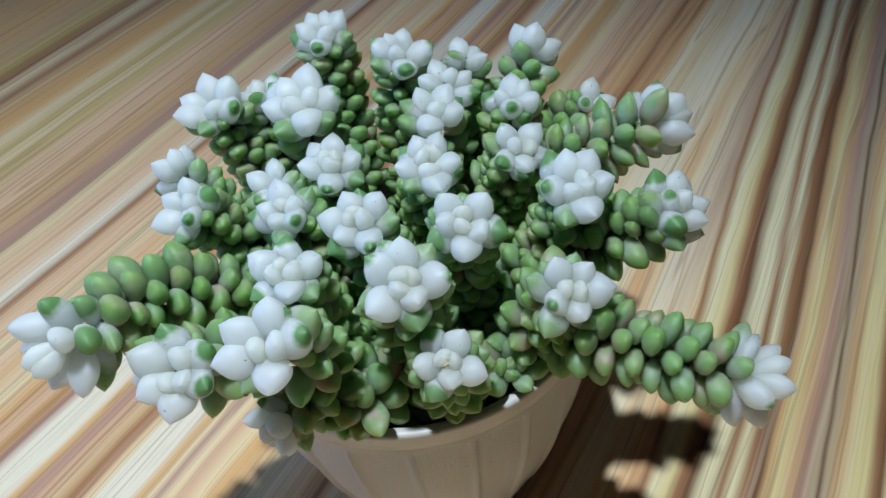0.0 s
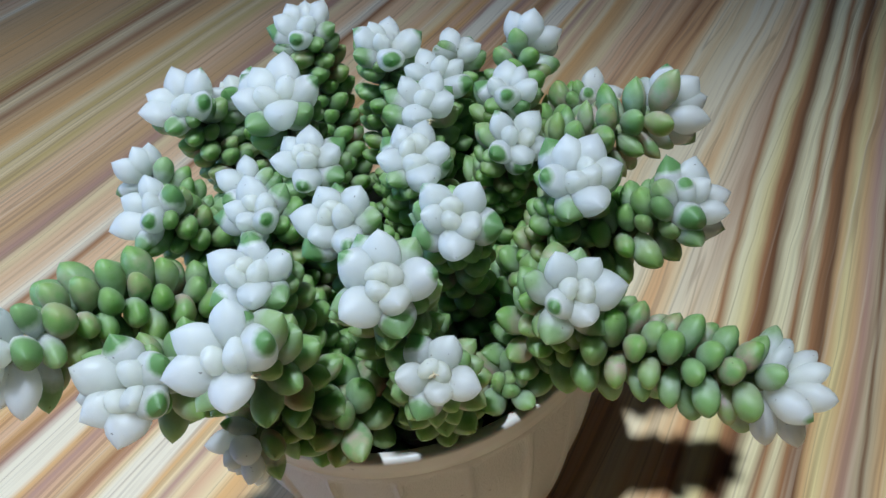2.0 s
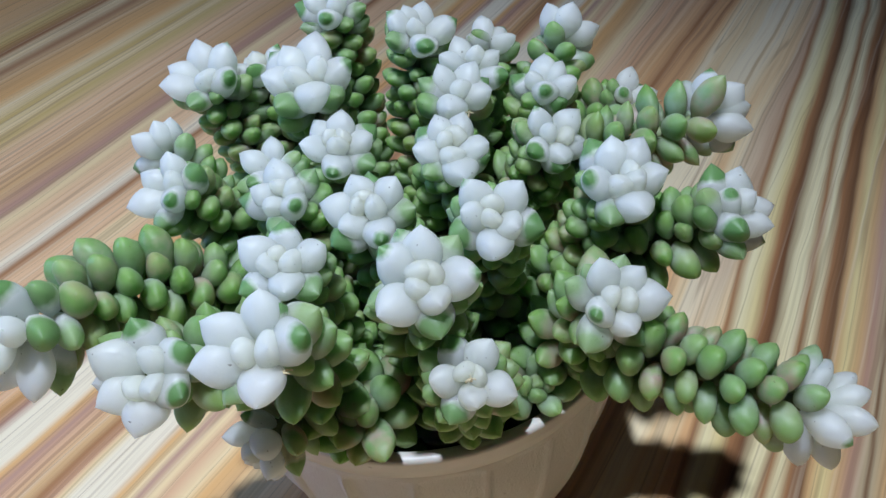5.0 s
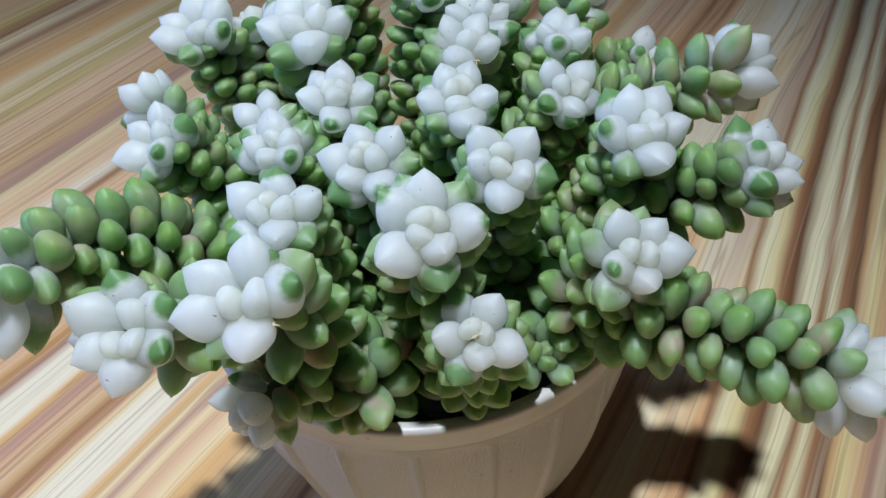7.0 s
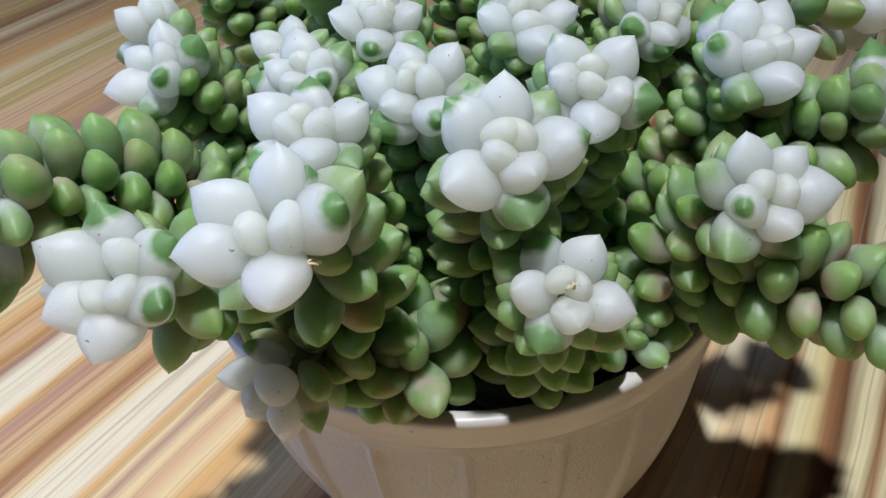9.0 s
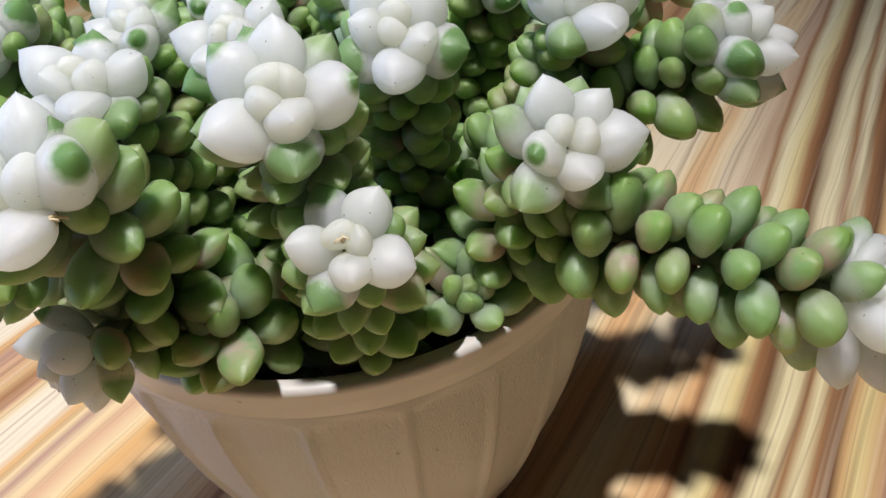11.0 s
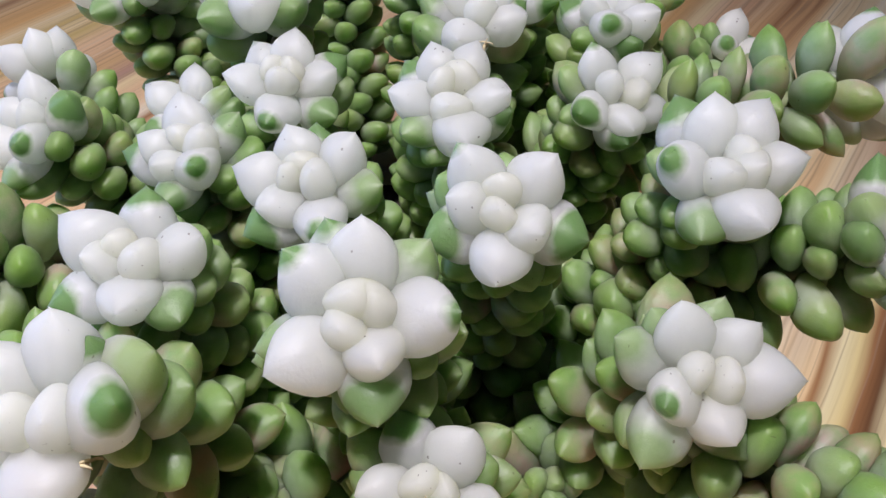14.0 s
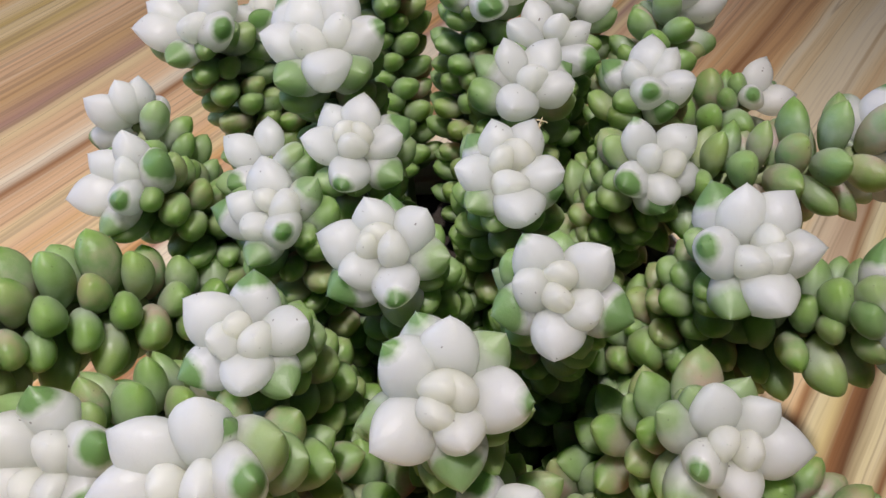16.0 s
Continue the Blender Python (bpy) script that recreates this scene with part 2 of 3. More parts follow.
def pot_material():
    m, nodes, links, shader = material("cream_plastic")
    coords = nodes.new("ShaderNodeTexCoord")
    cloud = noise_node(nodes, links, coords.outputs["Object"], 30.0, 4.0)
    grain = noise_node(nodes, links, scaled(nodes, links, coords.outputs["Object"], (1500, 1500, 480)), 1.0, 3.0, 0.6, 1.2)
    speck = noise_node(nodes, links, coords.outputs["Object"], 260.0, 1.0)
    colour = mix(nodes, links, cloud, (0.56, 0.520, 0.455), (0.63, 0.588, 0.522))
    colour = mix(nodes, links, 0.5, colour, ramp(nodes, links, speck, [(0.0, (1, 1, 1)), (0.77, (1, 1, 1)), (0.80, (0.35, 0.30, 0.25))]), "MULTIPLY")
    links.new(colour, shader.inputs["Base Color"])
    shader.inputs["Roughness"].default_value = 0.38
    shader.inputs["Subsurface Weight"].default_value = 0.08
    shader.inputs["Subsurface Scale"].default_value = 0.003
    where = nodes.new("ShaderNodeSeparateXYZ")
    links.new(coords.outputs["Object"], where.inputs[0])
    band = ramp(nodes, links, math_node(nodes, links, "MULTIPLY", where.outputs[2], 10.0), [
        (0.45, (0, 0, 0)), (0.66, (1, 1, 1)), (0.815, (1, 1, 1)), (0.828, (0, 0, 0))])
    stipple = ramp(nodes, links, grain, [(0.42, (0, 0, 0)), (0.56, (1, 1, 1))])
    bump(nodes, links, math_node(nodes, links, "MULTIPLY", stipple, band), shader, 0.45, 0.0006)
    return m


def plain_material(name, low, high, scale, rough, strength=0.2, distance=0.002):
    m, nodes, links, shader = material(name)
    coords = nodes.new("ShaderNodeTexCoord")
    cloud = noise_node(nodes, links, coords.outputs["Object"], scale, 5.0, 0.6)
    links.new(mix(nodes, links, cloud, low, high), shader.inputs["Base Color"])
    shader.inputs["Roughness"].default_value = rough
    bump(nodes, links, cloud, shader, strength, distance)
    return m


LEAF = leaf_material()
LAMINATE = table_material()
CREAM = pot_material()
SOIL = plain_material("dark_potting_soil", (0.012, 0.009, 0.006), (0.050, 0.036, 0.024), 240.0, 0.95, 1.0, 0.004)
STALK = plain_material("green_stalk", (0.16, 0.22, 0.09), (0.26, 0.28, 0.14), 300.0, 0.6)
HUSK = plain_material("dry_husk", (0.52, 0.40, 0.20), (0.80, 0.72, 0.48), 700.0, 0.8)
PLASTER = plain_material("painted_plaster", (0.12, 0.112, 0.105), (0.15, 0.142, 0.135), 3.0, 0.85, 0.05)
DARK_FLOOR = plain_material("dark_floor", (0.020, 0.018, 0.017), (0.040, 0.036, 0.034), 4.0, 0.6, 0.05)
LEG_WOOD = plain_material("brown_leg", (0.10, 0.06, 0.035), (0.16, 0.10, 0.06), 30.0, 0.5)


# ---------------------------------------------------------------- mesh helpers
def part(name, bm, mat, parent=None, label="", smooth=False):
    mesh = bpy.data.meshes.new(name)
    if smooth:
        for f in bm.faces:
            f.smooth = True
    bm.to_mesh(mesh)
    bm.free()
    mesh.materials.append(mat)
    ob = new(name, mesh)
    ob.parent = parent
    return tagged(ob, label)


def box(x0, y0, z0, x1, y1, z1, bevel=0.0):
    bm = bmesh.new()
    bmesh.ops.create_cube(bm, size=1.0)
    for v in bm.verts:
        v.co = Vector(((x0 + x1) / 2 + v.co.x * (x1 - x0), (y0 + y1) / 2 + v.co.y * (y1 - y0), (z0 + z1) / 2 + v.co.z * (z1 - z0)))
    if bevel:
        bmesh.ops.bevel(bm, geom=bm.edges[:], offset=bevel, segments=3, affect="EDGES", profile=0.5)
    return bm


def lathe(profile, segments, wobble=None, closed=False):
    """Turns (radius, height) pairs round z; wobble(angle, radius, height) gives a new radius."""
    bm = bmesh.new()
    rows = []
    for r, z in profile:
        row = []
        for i in range(segments):
            a = 2 * math.pi * i / segments
            q = wobble(a, r, z) if wobble else r
            row.append(bm.verts.new((q * math.cos(a), q * math.sin(a), z)))
        rows.append(row)
    pairs = list(zip(rows, rows[1:])) + ([(rows[-1], rows[0])] if closed else [])
    for a, b in pairs:
        for i in range(segments):
            j = (i + 1) % segments
            bm.faces.new((a[i], a[j], b[j], b[i]))
    return bm, rows


# ---------------------------------------------------------------- the room that closes the place
tagged(part("floor", box(-2.0, -2.2, -0.80, 2.2, 2.0, -0.75), DARK_FLOOR), "dark smooth floor under the table", "floor", kind="structure")
tagged(part("ceiling", box(-2.12, -2.32, 1.85, 2.32, 2.12, 1.95), PLASTER), "plain grey painted ceiling", "ceiling", kind="structure")
tagged(part("wall_north", box(-2.0, 2.0, -0.75, 2.2, 2.12, 1.85), PLASTER), "plain grey painted wall", "wall", kind="structure")
tagged(part("wall_south", box(-2.0, -2.32, -0.75, 2.2, -2.2, 1.85), PLASTER), "plain grey painted wall", "wall", kind="structure")
tagged(part("wall_east", box(2.2, -2.2, -0.75, 2.32, 2.0, 1.85), PLASTER), "plain grey painted wall", "wall", kind="structure")
wall = bmesh.new()
for cut in ((-2.2, -0.75, 2.0, 0.2), (-2.2, 1.5, 2.0, 1.85), (-2.2, 0.2, -0.5, 1.5), (0.7, 0.2, 2.0, 1.5)):
    piece = box(-2.12, cut[0], cut[1], -2.0, cut[2], cut[3])
    hold = bpy.data.meshes.new("piece")
    piece.to_mesh(hold)
    piece.free()
    wall.from_mesh(hold)
    bpy.data.meshes.remove(hold)
tagged(part("wall_west", wall, PLASTER), "plain grey painted wall with a window opening", "wall", kind="structure")

# ---------------------------------------------------------------- table
GRAIN = 61.5
table = tagged(new("table"), "large table topped with streaked brown and cream wood laminate", "table")
table.matrix_world = pose(0, 0, 0, 0, 0, GRAIN)
part("tabletop", box(-0.85, -0.75, -0.025, 0.4815, 0.85, 0.0, 0.002), LAMINATE, table)
for lx, ly in ((-0.79, -0.69), (-0.79, 0.74), (0.37, -0.69), (0.37, 0.74)):
    part("leg", box(lx, ly, -0.75, lx + 0.05, ly + 0.05, -0.0255, 0.003), LEG_WOOD, table)

# ---------------------------------------------------------------- pot
POT_H, POT_R, PANELS = 0.0925, 0.0600, 20


def pot_radius(z):
    h = POT_H - z
    return POT_R - 0.0065 * h - 2.68 * h * h


def fluted(a, r, z):
    """Shallow raised panels parted by narrow grooves, fading out under the rim band."""
    if r < 0.030:
        return r
    u = (a * PANELS / (2 * math.pi)) % 1.0
    groove = math.exp(-((min(u, 1 - u) / 0.045) ** 2))
    fade = min(1.0, max(0.0, (POT_H - 0.0098 - 0.0020 * (2 * u - 1) ** 2 - z) / 0.0022)) * min(1.0, max(0.0, (z - 0.006) / 0.006))
    return r - 0.0009 * fade + 0.0013 * groove * fade


pot = tagged(new("plant_pot"), "round cream plastic pot with fluted panels and smooth rim", "plant pot")
outer = [(0.0001, 0.003), (0.030, 0.003), (0.032, 0.0), (pot_radius(0.0) - 0.001, 0.0006)]
outer += [(pot_radius(z) - 0.0004, z) for z in np.linspace(0.003, POT_H - 0.0085, 70)]
outer += [(pot_radius(POT_H - 0.007) - 0.0012, POT_H - 0.0070), (pot_radius(POT_H - 0.007) - 0.0020, POT_H - 0.0070)]
inner = [(pot_radius(z) - 0.0026, z) for z in np.linspace(POT_H - 0.0085, 0.006, 24)] + [(0.0001, 0.006)]
part("body", lathe(outer + inner, 360, fluted)[0], CREAM, pot, smooth=True)
lip = [(pot_radius(POT_H - 0.0085) - 0.0004, POT_H - 0.0086), (POT_R, POT_H - 0.0050), (POT_R + 0.0006, POT_H - 0.0022), (POT_R + 0.0008, POT_H - 0.0012),
       (POT_R + 0.0004, POT_H - 0.0003), (POT_R - 0.0006, POT_H), (POT_R - 0.0022, POT_H - 0.0002), (POT_R - 0.0028, POT_H - 0.0012),
       (POT_R - 0.0030, POT_H - 0.0060), (pot_radius(POT_H - 0.0085) - 0.0026, POT_H - 0.0086)]
part("rim", lathe(lip, 180, closed=True)[0], CREAM, pot, smooth=True)

# ---------------------------------------------------------------- soil
SOIL_Z = POT_H - 0.0125
dirt_rows = [(r, SOIL_Z) for r in np.linspace(0.0565, 0.001, 26)]
bm, rows_ = lathe(dirt_rows, 90)
bm.faces.new(rows_[-1])
for v in bm.verts:
    if v.co.xy.length < 0.0555:
        v.co.z += 0.0035 * (noise.noise(v.co * 160) + 0.6 * noise.noise(v.co * 420)) + 0.004 * (1 - v.co.xy.length / 0.056)
tagged(part("soil", bm, SOIL, smooth=True), "dark crumbly potting soil filling the pot", "soil")


# ---------------------------------------------------------------- leaves and stems
def leaf_mesh(name, swell, blunt, width, thick, seed, segments=14, rings=12):
    """A fleshy leaf of length 1 along z, its inner face towards +y."""
    rnd = random.Random(seed)
    bm = bmesh.new()
    shape = lambda z: z ** swell * (1 - z ** blunt[0]) ** blunt[1]  # noqa: E731
    top = max(shape(k / 50) for k in range(51))
    low = bm.verts.new((0, 0, 0))
    rows = []
    for k in range(1, rings):
        z = 0.5 - 0.5 * math.cos(math.pi * k / rings)
        w = shape(z) / top
        row = []
        for i in range(segments):
            a = 2 * math.pi * i / segments
            x, y = math.cos(a) * w * width / 2, math.sin(a) * w * thick / 2
            y *= 0.80 if y > 0 else 1.12
            keel = 1 + 0.05 * math.cos(3 * a + rnd.random() * 0.2)
            row.append(bm.verts.new((x * keel, y * keel + 0.055 * z * z - 0.02, z)))
        rows.append(row)
    high = bm.verts.new((0, 0.04, 1.0 + 0.012))
    for i in range(segments):
        j = (i + 1) % segments
        bm.faces.new((low, rows[0][j], rows[0][i]))
        bm.faces.new((high, rows[-1][i], rows[-1][j]))
        for a, b in zip(rows, rows[1:]):
            bm.faces.new((a[i], a[j], b[j], b[i]))
    for v in bm.verts:
        v.co += 0.018 * noise.noise_vector(v.co * 2.4 + Vector((seed * 7.1, 0, 0)))
    for f in bm.faces:
        f.smooth = True
    mesh = bpy.data.meshes.new(name)
    bm.to_mesh(mesh)
    bm.free()
    mesh.materials.append(LEAF)
    return mesh


BLUNT = [leaf_mesh("leaf", 0.50, (2.8, 0.66), 0.62, 0.53, s, 16, 14) for s in range(4)]
POINTED = [leaf_mesh("leaf", 0.68, (2.2, 1.04), 0.67, 0.57, s, 22, 18) for s in range(4, 8)]
ROUND = [leaf_mesh("leaf", 0.55, (2.4, 0.72), 0.86, 0.66, s, 18, 14) for s in range(12, 15)]
SLIM = [leaf_mesh("leaf", 0.56, (2.5, 0.86), 0.56, 0.44, s, 16, 14) for s in range(15, 19)]
FINGER = [leaf_mesh("leaf", 0.55, (2.6, 0.74), 0.54, 0.45, s, 18, 14) for s in range(8, 12)]


def bezier(a, b, c, d, t):
    s = 1 - t
    return a * s ** 3 + 3 * b * s * s * t + 3 * c * s * t * t + d * t ** 3


def tube(points, radius, segments=8):
    bm = bmesh.new()
    rows = []
    for i, p in enumerate(points):
        ahead = (points[min(i + 1, len(points) - 1)] - points[max(i - 1, 0)]).normalized()
        side = ahead.orthogonal().normalized()
        other = ahead.cross(side)
        rows.append([bm.verts.new(p + radius * (side * math.cos(2 * math.pi * k / segments) + other * math.sin(2 * math.pi * k / segments))) for k in range(segments)])
    for a, b in zip(rows, rows[1:]):
        for k in range(segments):
            j = (k + 1) % segments
            bm.faces.new((a[k], a[j], b[j], b[k]))
    bm.faces.new(rows[0][::-1])
    bm.faces.new(rows[-1])
    return bm


YOUNG = ((4.9, 6, 0.5), (5.6, 14, 0.7), (6.6, 23, 1.0), (8.1, 33, 1.6), (9.8, 45, 2.3), (10.9, 51, 2.8), (11.6, 56, 3.3),
         (12.0, 60, 3.9), (12.0, 63, 4.5), (11.4, 68, 5.5), (11.0, 70, 6.4), (10.6, 73, 7.2))  # length, lean, distance from the end


def stem(seed, tip, way, label, whites=9, size=1.0, phase=0.0, base=None, reach=0.06, bend=0.03, hand=1, flesh=0.86, spots=None, finger=False, leaves=(), rosy=0.0, slim=False):
    """One trailing stem: a stalk that rises from the soil and ends at tip, pointing along way, set with
    leaves in a spiral. leaves: those of its white rosette, one by one; without them the youngest leaves of the
    spiral are white. flesh: size of its green leaves; finger: blunt white leaves, crowded along the end; rosy: how many of the green leaves are flushed; slim: longer,
    more pointed green leaves."""
    rnd = random.Random(seed)
    tip, way = Vector(tip), Vector(way).normalized()
    height = SOIL_Z + 0.022
    if base is None:
        base = Vector((tip.x * 0.66, tip.y * 0.66))
        if base.length > 0.047:
            base *= 0.047 / base.length
    else:
        height = base[2]
    foot = Vector((base[0], base[1], SOIL_Z - 0.004))
    rise = Vector((base[0] * 1.1, base[1] * 1.1, height))
    line = [bezier(foot, rise, tip - way * bend, tip, k / 60) for k in range(61)]
    back = line[::-1]
    lengths = [0.0]
    for a, b in zip(back, back[1:]):
        lengths.append(lengths[-1] + (b - a).length)

    def at(s):
        s = min(max(s, 0.0), lengths[-1] - 1e-6)
        k = next(i for i in range(len(lengths) - 1) if lengths[i + 1] > s)
        u = (s - lengths[k]) / (lengths[k + 1] - lengths[k])
        return back[k].lerp(back[k + 1], u), (back[max(k - 1, 0)] - back[min(k + 2, 60)]).normalized()

    root = tagged(new("succulent_stem"), label, "succulent", "stems in the pot")
    root.location = foot
    part("stalk", tube([p - foot for p in line[:-1]], 0.0018), STALK, root, smooth=True)
    side0 = Vector((0, 1, 0)).cross(way).normalized()

    def leaf(meshes, p, axis, turn, lean, length, broad, colour, lift=0.0, out_by=0.0013):
        side = (side0 - axis * side0.dot(axis)).normalized()
        out = side * math.cos(turn) + axis.cross(side) * math.sin(turn)
        ahead = axis * math.cos(lean) + out * math.sin(lean)
        ahead.z += lift
        ahead.normalize()
        end = p + ahead * length
        if end.z < POT_H + 0.002 and end.xy.length > 0.054 and p.xy.length < 0.060:
            return
        face = (axis - ahead * axis.dot(ahead)).normalized()
        ob = new("leaf", rnd.choice(meshes))
        ob.parent = root
        turned = Matrix((face.cross(ahead), face, ahead)).transposed().to_4x4()
        ob.matrix_basis = Matrix.Translation(p + out * out_by - foot) @ turned @ Matrix.Diagonal((length * broad, length * broad, length, 1))
        ob.color = (*colour, 1)

    for turn, lean, length, below, tipped in leaves:
        inner = below < 2.4 * size
        core = below < 1.2 * size
        broad = rnd.uniform(0.95, 1.06) * (1.18 if core else 1.16 if inner else 1.04 if tipped < 0.5 else 0.92)
        white = 1.0 if tipped < 0.75 else rnd.uniform(0.10, 0.35)
        cream = 0.28 if core else 0.14 if inner else 0.05
        if tipped >= 0.75:
            length = min(length * 0.86, 10.2)
        leaf(BLUNT if tipped >= 0.75 else ROUND if core else FINGER if finger else POINTED, tip - way * below * 0.001, way, radians(turn), radians(lean), length * 0.001, broad, (white, tipped * (0.60 if tipped <= 0.5 and below < 4 * size else 0.95) + 0.06 * (tipped > 0), cream), 0.0, 0.0003)
    k = 12 if leaves else 0
    s = (10.0 if finger else 5.6) * size * 0.001
    while True:
        if k < len(YOUNG):
            length, lean, s = YOUNG[k]
            length, s = length * size * 0.001, s * size * 0.001
            lean *= 0.90 if finger else 1.0
            jitter = 0.04
        else:
            settle = min(1.0, (k - 11) / 6)
            length = (10.4 * (1 - settle) * size + 11.0 * settle * flesh) * 0.001 * rnd.uniform(0.84, 1.14) * (1.12 if slim else 1.0)
            lean = 72 + min(11, (k - 11) * 1.5) + rnd.uniform(-9, 8)
            s += (0.00108 if slim else 0.00092) * (flesh if settle > 0.5 else size)
            jitter = 0.17
        if s > min(reach, lengths[-1] - 0.004):
            break
        p, axis = at(s)
        pale = not leaves and k < whites
        flush = rnd.choice((0.0, 0.0, 0.0, 0.15, 0.5, 0.9))
        if rnd.random() < rosy:
            flush = 1.0
        broad = rnd.uniform(0.93, 1.07) * ((1.55, 1.50, 1.45, 1.28)[k] if k < 4 else 1.04)
        if pale:
            white = 1.0
            tipped = 0.0 if k < 5 else rnd.choice((0.0, 0.0, 0.0, 0.0, 0.30, 0.36))
            if spots is not None:
                tipped = 0.44 if k in spots else 0.0
            flush = (0.5, 0.45, 0.35, 0.2, 0.1)[min(k, 4)]
        elif whites and not leaves and k < whites + 3:
            white, tipped = rnd.choice((0.98, 0.95, 0.88)), rnd.uniform(0.30, 0.55)
        elif whites and k < (14 if leaves else whites + 6):
            white, tipped = rnd.choice((0.85, 0.7, 0.5, 0.3)), rnd.uniform(0.5, 0.9)
        else:
            white, tipped = rnd.choice((0.0, 0.0, 0.06, 0.14)), 0.6
        green = k >= (12 if leaves else whites + 2)
        leaf((SLIM if slim else BLUNT) if green else FINGER if finger else POINTED, p, axis, phase + hand * k * 2.39996 + rnd.uniform(-jitter, jitter), radians(lean), length, broad,
             (white, tipped, flush), 0.10 if k > 11 else 0.0, 0.0008 if k < 4 else 0.0013)
        k += 1
    return root


SHOOT = "short green succulent shoot at the edge of the soil"
UP = "upright succulent stem ending in a white rosette with green-tipped leaves"
OUT = "leaning succulent stem with plump green leaves and white rosette"
HANG = "trailing succulent stem hanging over the pot, white at its end"
# each of the listed leaves: turn round the stem and lean from it in degrees, length, distance from the end in mm, reach of its green tip
stem(11, (0.0086, -0.0547, 0.1429), (0.04, -0.58, 0.82), "upright succulent stem ending in the largest star-shaped white rosette", size=1.14, slim=True, leaves=(
     (242, 19, 6.2, 0.8, 0), (96, 21, 6.4, 0.8, 0), (43, 31, 6.4, 0.8, 0), (305, 44, 9.7, 2.0, 0), (142, 56, 13.0, 3.4, 0.3), (91, 57, 13.1, 3.4, 0), (7, 60, 13.5, 3.4, 0.25), (220, 57, 13.3, 3.4, 0), (287, 63, 13.1, 5.2, 0.5), (54, 65, 13.3, 5.2, 0.6), (201, 64, 13.2, 5.2, 0.6), (264, 74, 13.7, 7.3, 0.9), (334, 69, 12.1, 7.3, 0.9), (114, 66, 13.5, 5.2, 0.2)))
stem(12, (0.0474, -0.0510, 0.1315), (0.23, -0.59, 0.77), "leaning succulent stem, its white rosette marked by one green-spotted leaf", size=0.99, flesh=0.95, hand=-1, slim=True, leaves=(
     (124, 57, 11.3, 3.0, 0), (61, 55, 10.8, 3.0, 0), (13, 61, 12.5, 3.0, 0), (296, 47, 10.1, 3.0, 0), (220, 52, 8.9, 1.8, 0.36), (169, 25, 5.6, 0.7, 0), (7, 29, 5.6, 0.7, 0), (168, 68, 12.4, 4.5, 0.6), (86, 65, 11.4, 4.5, 0.55), (139, 64, 11.4, 4.5, 0.6), (244, 71, 13.4, 4.5, 0.65), (318, 73, 11.7, 6.3, 0.5)))
stem(13, (0.0162, -0.0649, 0.1256), (0.07, -0.62, 0.78), "short succulent stem with small white rosette just above pot rim", size=0.92, base=(0.012, -0.046, 0.105), hand=-1, slim=True, leaves=(
     (116, 65, 11.0, 4.2, 0.35), (59, 59, 10.7, 2.7, 0), (184, 52, 9.7, 2.7, 0), (342, 64, 11.5, 2.7, 0), (288, 49, 8.0, 1.6, 0), (249, 65, 10.7, 4.2, 0.45), (115, 21, 5.0, 0.6, 0), (15, 33, 5.1, 0.6, 0), (29, 66, 11.1, 4.2, 0.75), (175, 74, 11.3, 5.9, 0.8), (301, 72, 10.3, 5.9, 0.8), (201, 75, 11.6, 5.9, 0.9)))
stem(14, (-0.0229, -0.0681, 0.1403), (-0.18, -0.62, 0.76), "leaning succulent stem with big white rosette above shaded green leaves", size=1.14, flesh=1, hand=-1, rosy=0.3, slim=True, leaves=(
     (69, 59, 13.4, 3.4, 0), (140, 57, 13.5, 3.4, 0), (187, 60, 14.6, 3.4, 0), (271, 57, 13.1, 3.4, 0), (2, 61, 13.7, 3.4, 0.4), (351, 35, 9.4, 2.1, 0), (187, 16, 6.3, 0.8, 0), (21, 71, 15.6, 5.3, 0.6), (48, 58, 12.1, 5.3, 0.2), (228, 64, 13.1, 5.3, 0.6), (330, 76, 14.7, 7.3, 1)))
stem(15, (-0.0204, -0.0477, 0.1443), (0.01, -0.38, 0.92), UP, size=0.95, hand=-1, leaves=(
     (157, 58, 11.5, 2.9, 0), (94, 64, 11.0, 4.4, 0.3), (13, 59, 11.0, 2.9, 0), (219, 66, 11.8, 4.4, 0.3), (282, 54, 10.6, 2.9, 0), (316, 68, 11.8, 4.4, 0.5), (148, 17, 5.2, 0.7, 0), (207, 33, 7.7, 1.7, 0), (336, 25, 7.6, 1.7, 0), (27, 67, 11.8, 4.4, 0.8), (350, 74, 11.5, 6.1, 0.8)))
stem(16, (-0.0499, -0.0626, 0.1282), (-0.04, -0.71, 0.70), HANG, size=1.13, base=(-0.026, -0.03, 0.118), bend=0.026, flesh=1.05, hand=-1, slim=True, leaves=(
     (101, 66, 13.9, 5.2, 0.3), (55, 43, 9.7, 2.0, 0), (149, 61, 14.3, 3.4, 0), (208, 57, 12.8, 3.4, 0), (27, 62, 13.6, 3.4, 0.45), (318, 29, 9.0, 2.0, 0), (262, 61, 13.8, 3.4, 0), (332, 55, 12.4, 3.4, 0.42), (326, 71, 15.1, 5.2, 0.8), (236, 37, 6.7, 0.8, 0), (183, 65, 13.1, 5.2, 0), (67, 75, 13.5, 7.2, 0.9)))
